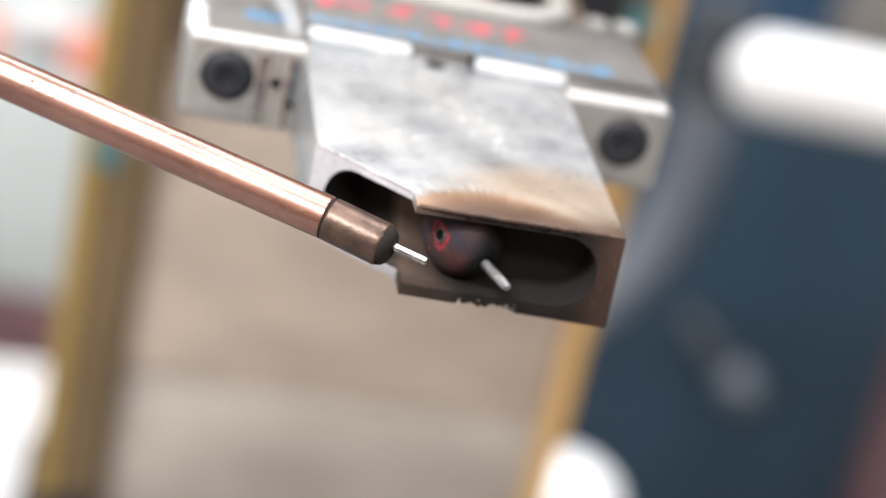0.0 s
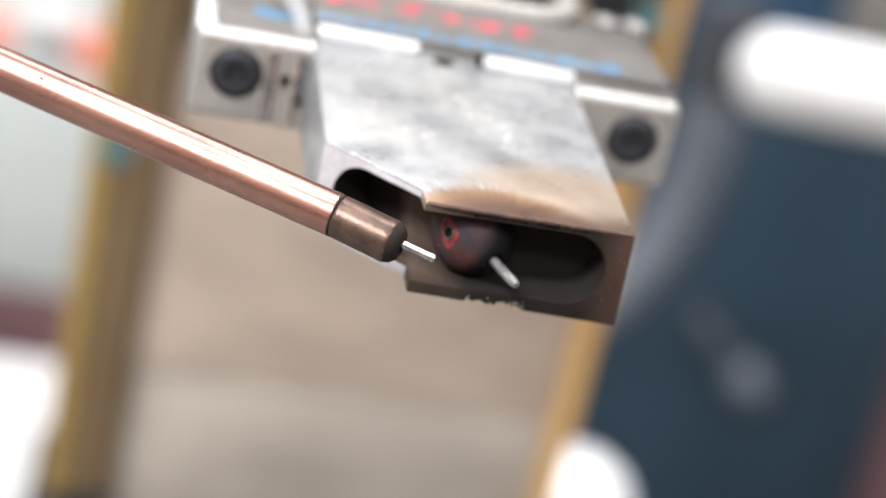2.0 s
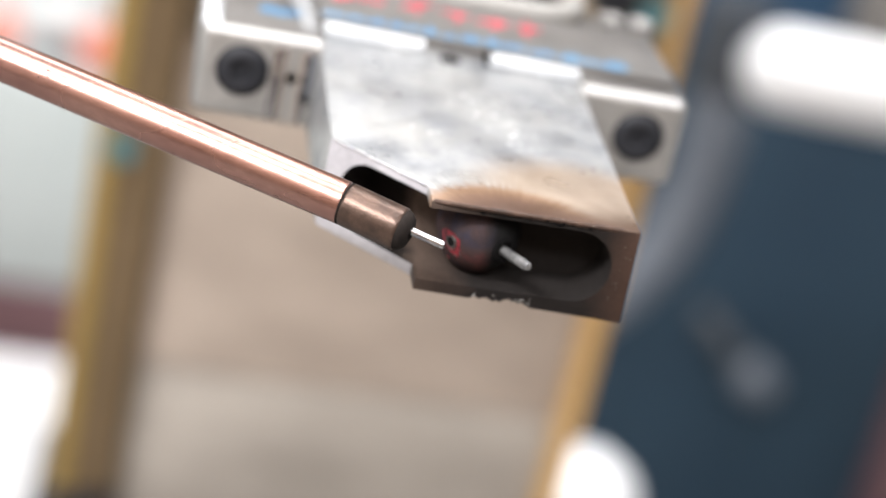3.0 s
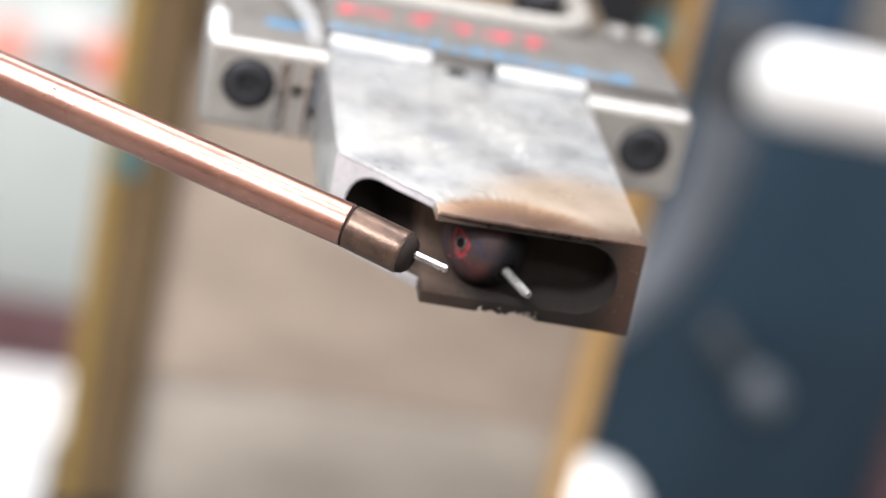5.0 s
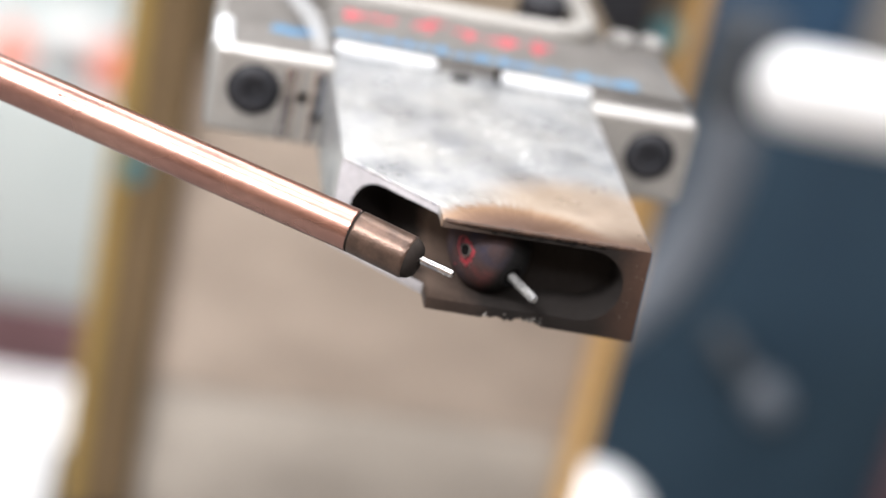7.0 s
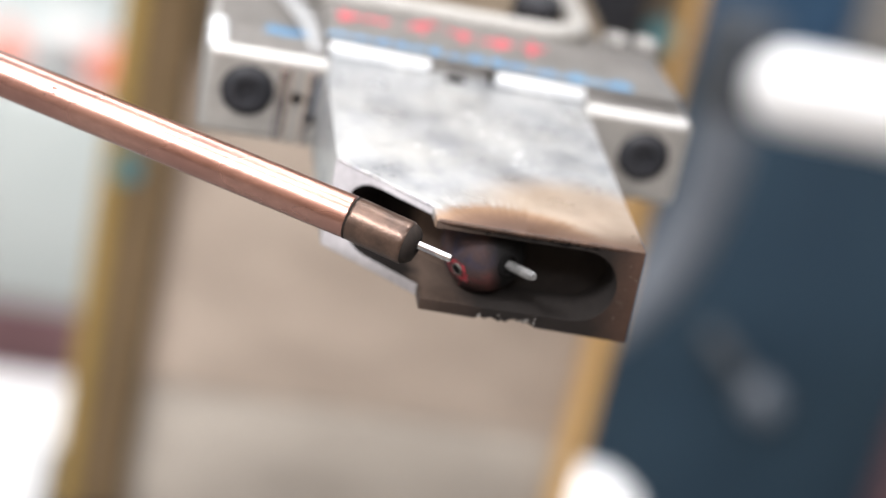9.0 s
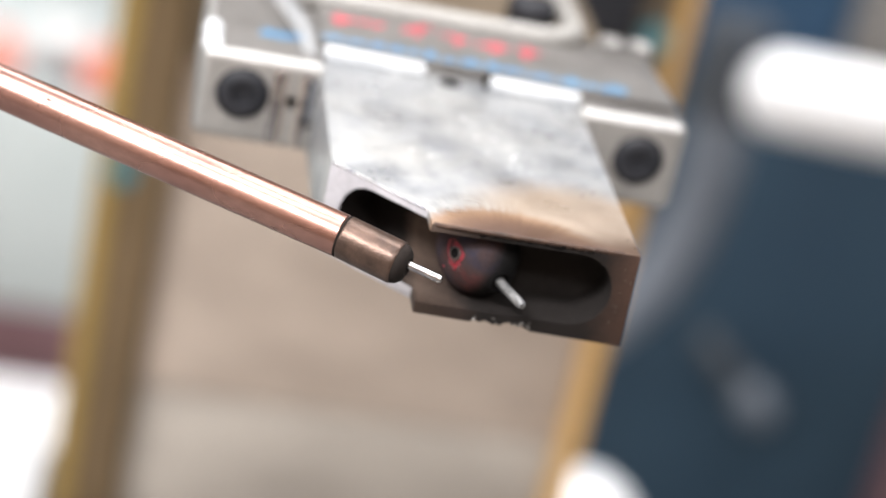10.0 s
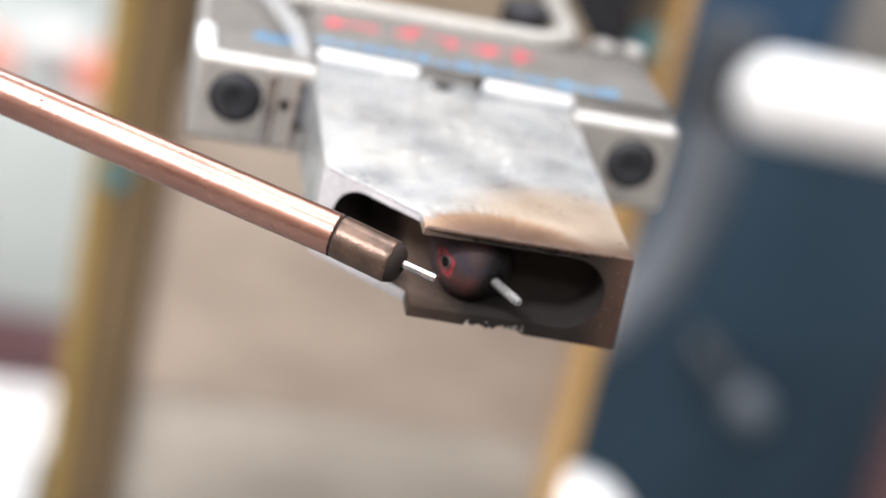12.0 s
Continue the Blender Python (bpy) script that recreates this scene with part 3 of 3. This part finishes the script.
            part("red_stroke", prism([c - u - v * 0.5, c - v, c + u - v * 0.7, c + u * 1.08 + v * 0.4, c + v, c - u * 0.9 + v * 0.8], 2.98 + 0.02 * i, 3.06 + 0.02 * i), M_RED, head, "red marker stroke")
    part("dark_notch", box(-17.9, -17.1, 68.0, 70.2, 0.05, 2.6, 0.1), M_PIT, head, "dark narrow notch")
    part("screw_hole", along(turned([(0.02, 0), (2.0, 0), (2.0, 0.3), (0.02, 0.3)], 24), mm(-24.4, 68.2, -0.2), mm(-24.4, 68.2, 0.3)), M_PIT, head, "small dark hole")
    part("arm", box(-44, 14, 107, 408.8, -15, -1.5, 2, 3), M_ARM, head, "dark bronzed steel arm back to the column")
    part("housing_rim", sweep([(-52, 96.5, 3.2), (-30, 96.5, 3.2), (-10, 96.5, 3.2), (-2.5, 97, 3.2), (2.6, 101, 3.4), (3.6, 108, 3.6), (3.8, 140, 4)], 2.3, 16), M_RIM, head, "pale rounded housing rim")
    part("housing_floor", box(-52, 3, 96, 141, 1.45, 2.4, 0.2), M_ARM, head, "dark brown housing floor")
    part("knob", along(turned([(4.6, 0), (5.0, 0.6), (5.0, 4.5), (4.2, 5.5), (0.05, 5.8)], 28), mm(-5.0, 108, 2.0), mm(-5.0, 108, 9)), M_BLACK, head, "black knob")
    for x, y in ((11.0, 103), (17.2, 103.5)):
        part("hex_bolt", along(turned([(2.9, 0), (2.9, 2.2), (2.4, 2.7), (0.05, 2.7)], 6), mm(x, y - 1, 1.3), mm(x, y - 1, 6)), M_ALU, head, "bright hex bolt head")
    part("clear_tube", sweep([(-50.6, 66, 1.2), (-51.6, 71, 3.4), (-53.0, 78, 3.8), (-55.0, 86, 4.0), (-57.6, 95, 4.2), (-61, 106, 4.4)], 1.7, 16), M_MILKY, head, "milky plastic tube")
    # White bar added as the corner's specular highlight.
    part("corner_highlight", sweep([(-68.0, 64.5, 0.8), (-68.2, 74, 0.9)], 1.9, 14), M_HIGHLIGHT, head, "white bar painted as the highlight of the rounded corner")
    return head, rotor


def teardrop(ex, ez):
    """A ragged ring of ink that runs out to a point, laid on the nose."""
    bm, k = bmesh.new(), 96
    random.seed(17)
    rows = []
    for i in range(k):
        a = 2 * math.pi * i / k
        rad = 1.2 + 0.07 * math.sin(3 * a + 1) + 0.03 * math.sin(8 * a)
        dx, dz = rad * math.cos(a) * 1.0, rad * math.sin(a)
        low = max(0.0, -math.sin(a)) ** 3
        dz += 0.10 - 1.0 * low
        dx = dx * (0.85 - 0.40 * low) + 0.25 * low
        w = 0.18 + 0.06 * math.sin(3 * a + 2) + random.uniform(-0.11, 0.11) + 0.16 * max(0.0, math.sin(a)) ** 3 + 0.16 * low
        ring = []
        for s in (-w, w):
            f = 1 + s / rad
            x, z = ex + dx * f, ez + dz * f
            ring.append(bm.verts.new(mm(x, nose_y(math.hypot(x, z)) - 0.07, z)))
        rows.append(ring)
    for i in range(k):
        p, q = rows[i], rows[(i + 1) % k]
        bm.faces.new((p[0], p[1], q[1], q[0]))
    bmesh.ops.solidify(bm, geom=bm.faces[:], thickness=0.00005)
    bmesh.ops.recalc_face_normals(bm, faces=bm.faces[:])
    return bm


# ---- copper wire guide ----
PIVOT = mm(-152.0, 10.8, 0.9)


def wire_guide():
    guide = thing("wire_guide", H0 + PIVOT, "copper wire guide tube with a browned contact tip and bright wire", "welding torch")
    wt, wb, ce, cs, lf = (mm(*p) - PIVOT for p in ((-31.86, -12.77, -3.35), (-36.42, -10.47, -2.85), (-38.13, -9.93, -3.02), (-46.42, -5.86, -1.90), (-100.83, 16.01, 4.77)))
    back = lf + (lf - cs).normalized() * 0.06
    ln = (cs - back).length * 1000
    part("tube", along(turned([(2.6, 0), (3.1, 0.05), (3.3, 0.3), (3.3, 0.6), (3.3, ln * 0.5), (3.3, ln - 0.7), (3.3, ln - 0.35), (3.1, ln - 0.1), (2.6, ln - 0.05)], 64), back, cs), M_TUBE, guide, "bright polished copper tube")
    d = (cs - back).normalized()
    up = (Vector((0, 0, 1)) - d * d.z).normalized()
    side = d.cross(up)
    random.seed(31)
    part("joint_ring", along(turned([(3.2, 70.1), (3.303, 70.12), (3.308, 70.22), (3.303, 70.32), (3.2, 70.34)], 48, closed=False), back, cs), M_TUBE, guide, "faint joint round the tube")
    for i in range(24):
        # small pits and scabs: a cluster at the joint, a few along the tube
        where = 70.3 + random.gauss(0, 0.5) if i < 16 else random.uniform(60, ln - 4)
        a = random.gauss(0.55, 0.3) if i < 16 else random.gauss(0.2, 0.5)
        b = bmesh.new()
        bmesh.ops.create_icosphere(b, subdivisions=1, radius=0.001 * random.uniform(0.07, 0.2 if i < 16 else 0.1))
        mark = part("solder_speck", b, M_TIP, guide)
        mark.location = back + d * where * 0.001 + (up * math.sin(a) + side * math.cos(a) * (1 if side.y < 0 else -1)) * 0.00326
    lc = (ce - cs).length * 1000
    part("contact_tip", along(turned([(2.6, 0.05), (3.1, 0.1), (3.28, 0.35), (3.3, 0.7), (3.31, lc - 0.6), (3.3, lc - 0.2), (3.15, lc), (0.02, lc)], 64), cs, ce), M_TIP, guide, "browned copper contact tip")
    part("tip_groove", along(turned([(3.2, -0.05), (3.318, -0.02), (3.322, 0.09), (3.318, 0.2), (3.2, 0.23)], 64, closed=False), cs, ce), M_SOOT, guide, "dark groove round the tip")
    part("tip_mouth", along(turned([(3.12, lc - 0.3), (3.12, lc + 0.1), (2.9, lc + 0.7), (2.3, lc + 1.3), (1.4, lc + 1.6), (0.9, lc + 1.2), (0.02, lc + 1.2)], 36), cs, ce), M_SOOT, guide, "sooty rounded mouth of the tip")
    lw = (wt - wb).length * 1000
    part("filler_wire", along(turned([(0.64, -3.5), (0.64, lw - 0.3), (0.5, lw), (0.02, lw)], 20), wb, wt), M_WIRE, guide, "bright filler wire")
    return guide


# ---- background ----
def column():
    col = thing("machine_column", (0.01, 0.45, 0.755), "beige steel machine column with yellow corner posts", "machine column")
    base = Vector((10, 450, -345))

    def b(x0, x1, y0, y1, z0, z1, bev):
        return box(x0 - base.x, x1 - base.x, y0 - base.y, y1 - base.y, z0 - base.z, z1 - base.z, bev)
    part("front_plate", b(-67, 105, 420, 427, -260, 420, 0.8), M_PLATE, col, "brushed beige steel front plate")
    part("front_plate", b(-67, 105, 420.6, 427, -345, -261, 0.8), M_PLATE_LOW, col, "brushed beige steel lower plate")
    # One post in two tones: shaded front, strip added for the lit side.
    part("post", b(-94.0, -67.2, 412, 436, -319, 420, 4), M_OCHRE, col, "ochre painted post with its shade painted in")
    part("edge_strip", b(-95.2, -86.5, 410.6, 430, -319, 420, 1.5), M_YELLOW_EDGE, col, "yellow edge strip painted as the lit side of the post")
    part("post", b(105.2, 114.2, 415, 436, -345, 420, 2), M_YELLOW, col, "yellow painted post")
    part("teal_cap", along(turned([(5.6, 0), (6.0, 0.5), (5.7, 1.6), (0.05, 2.2)], 24), mm(99.0 - 10, 408.8 - 450, -81.2 + 345), mm(100.1 - 10, 390 - 450, -81.2 + 345)), M_TEAL, col, "teal plastic cap")
    part("teal_cap", along(turned([(5.4, 0), (5.8, 0.5), (5.5, 1.6), (0.05, 2.2)], 24), mm(-85.5 - 10, 410.4 - 450, -167.0 + 345), mm(-85.5 - 10, 390 - 450, -167.0 + 345)), M_TEAL, col, "teal plastic cap")
    part("black_bracket", b(66, 91, 402, 408.8, -84, 60, 1.5), M_BLACK, col, "black steel bracket")
    part("top_cover", b(-66.8, 104.8, 409, 419.8, -118, 380, 1.5), M_ARM, col, "dark brown steel cover plate")
    part("back_plate", b(-80, 110, 437, 443, -345, 420, 0.8), M_PLATE, col)
    part("foot", b(-94.5, -67.1, 411, 436.5, -345, -319.2, 1.5), M_BLACK, col, "black steel foot")
    ped = thing("machine_pedestal", (0.01, 0.45, 0.0), "black steel pedestal carrying the machine column", "pedestal")
    part("pedestal_body", box(-112, 114, -46, 60, 0, 754.8, 4), M_BLACK, ped)


def background():
    enc = thing("blue_machine_enclosure", (0.9, 1.5, 0.0), "dark blue painted steel machine enclosure on the floor", "machine enclosure")
    part("front_panel", box(-0.95, 0.9, -0.02, 0.0, 0.05, 1.75, 0.004, unit=1.0), M_NAVY, enc)
    part("enclosure_body", box(-0.93, 0.88, 0.003, 0.6, 0.05, 1.72, 0.01, unit=1.0), M_NAVY, enc)
    part("plinth", box(-0.9, 0.85, 0.02, 0.58, 0.0, 0.049, 0.0, unit=1.0), M_BLACK, enc)
    part("upper_door", box(-0.94, 0.89, -0.026, -0.0205, 0.70, 1.74, 0.002, unit=1.0), M_BLUE, enc, "blue painted upper door")
    control = part("control_box", box(-0.345, -0.18, -0.055, -0.0265, 0.735, 0.98, 0.004, unit=1.0), M_CONTROL, enc, "grey control box on the door")
    part("control_cover", box(-0.335, -0.19, -0.059, -0.0553, 0.745, 0.97, 0.002, unit=1.0), M_CONTROL, control)
    pipe = thing("white_pipe", (0.45, 0.80, 0.0), "thick white rounded pipe bent down to the floor", "pipe")
    part("pipe_body", sweep([(-165, 0, 889), (-80, 0, 887), (40, 0, 884), (140, 0, 881), (185, 0, 862), (205, 0, 815), (207, 0, 500), (207, 0, 40)], 25.5, 28), M_WHITE, pipe)
    part("pipe_foot", along(turned([(58, 0), (58, 9), (56, 11), (30, 11), (30, 16), (0.05, 16)], 32), mm(207, 0, 0), mm(207, 0, 20)), M_GREYCAB, pipe, "grey round floor flange")
    hose = thing("grey_hose", H0 + mm(296, 960, -270), "grey hose curving down behind the column", "hose")
    # Added sleeve that makes the upper end of the hose darker.
    part("hose_dark_end", along(turned([(20, 0), (24.5, 1.5), (25, 4), (25, 62), (24, 65), (0.05, 66)], 28), mm(2, 0, -8), mm(1, -4, 60)), M_ENAMEL, hose, "dark upper end of the hose")
    part("hose_body", sweep([(1.8, 0, 8), (2, 0, 0), (8, 0, -50), (2, 0, -100), (-14, 0, -145), (-50, 0, -190), (-100, 0, -225), (-150, 0, -245)], 21, 24), M_GREYTUBE, hose)
    dome = thing("white_dome_cap", H0 + mm(261, 900, -623), "white rounded cap beside the column", "cap")
    part("cap_body", sweep([(0, 0, -433), (0, 0, -200), (0, 0, 40)], 43, 28), M_WHITE, dome)
    # Rod and knob added in place of a faint pale smear on the panel.
    smear = thing("smear_form", (0.5064, 1.478, 0.4163), "dull grey form standing for a faint smear on the blue enclosure", "handle")
    part("smear_rod", sweep([(0, 0, 0), (32.7, -14, -28.3), (55.6, -18, -48.2)], 11, 16), M_ENAMEL, smear)
    part("smear_knob", sweep([(58.8, -18, -51.0), (68.6, -19, -59.5)], 20, 18), M_GREYTUBE, smear)
    post = thing("maroon_post", (0.628, 1.2, 0.0), "dark maroon painted steel post on the floor", "post")
    part("post_tube", box(-0.018, 0.06, -0.03, 0.03, 0.012, 0.62, 0.006, unit=1.0), M_MAROON, post)
    part("post_foot", box(-0.05, 0.09, -0.06, 0.06, 0.0, 0.0118, 0.003, unit=1.0), M_BLACK, post)
    cab = thing("grey_cabinet", (-0.35, 1.55, 0.0), "pale grey cabinet with a maroon band and white base", "cabinet")
    part("cabinet_body", box(-0.5, 0.28, -0.15, 0.4, 0.375, 0.585, 0.006, unit=1.0), M_GREYCAB, cab)
    part("maroon_band", box(-0.5, 0.28, -0.16, 0.4, 0.305, 0.374, 0.004, unit=1.0), M_MAROON, cab, "dark maroon band")
    part("white_base", box(-0.5, 0.28, -0.17, 0.4, 0.0, 0.304, 0.006, unit=1.0), M_WHITE, cab, "white base")
    for x in (-0.222, -0.131):
        jar = thing("red_container", (x, 1.43, 0.5855), "red-orange plastic container on the grey cabinet", "container", "containers on the cabinet")
        part("container_body", sweep([(0, 0, 19.2), (0, 0, 24)], 19, 24), M_ORANGE, jar)
        part("container_lid", along(turned([(9, 0), (9.6, 0.6), (9.6, 5), (8.8, 6), (0.05, 6)], 24), mm(0, 0, 42.6), mm(0, 0, 60)), M_ORANGE, jar)
    # Added slab: its dark grey is the shade below the carton.
    tray = thing("carton_shade", (-0.166, 1.485, 0.5855), "dark grey slab painted as the shade under a white carton", "tray")
    part("shade_slab", box(-0.026, 0.036, -0.04, 0.03, 0.0, 0.014, 0.002, unit=1.0), M_ENAMEL, tray)
    bx = thing("white_carton", (-0.170, 1.485, 0.5996), "white carton between two red containers", "carton")
    part("carton_body", box(-0.024, 0.026, -0.026, 0.026, 0, 0.030, 0.003, unit=1.0), M_NORTH, bx)
    part("carton_flap", box(-0.022, 0.024, -0.024, 0.0, 0.0302, 0.0312, 0.0003, unit=1.0), M_NORTH, bx)


room()
lamps()
head, rotor = weld_head()
guide = wire_guide()
column()
background()


# ---- what moves ----
PERIOD = 1.64


def ease(a):
    a = min(1.0, max(0.0, a))
    return a * a * (3 - 2 * a)


def swing(t):
    """0 with the guide and nose at rest, 1 with both swung up: one weave."""
    p = t % PERIOD
    return ease((p - 0.376) / 0.42) * (1 - ease((p - 1.185) / 0.42))


def motions():
    times = [k / 10 for k in range(121)]
    walk(rotor, [(t, pose(AXX * 0.001, 0, AXZ * 0.001, 0, -39.9 * swing(t), 0)) for t in times])
    walk(guide, [(t, Matrix.Translation(H0 + PIVOT) @ Matrix.Rotation(0.0215 * swing(t), 4, -AHEAD)) for t in times])


motions()
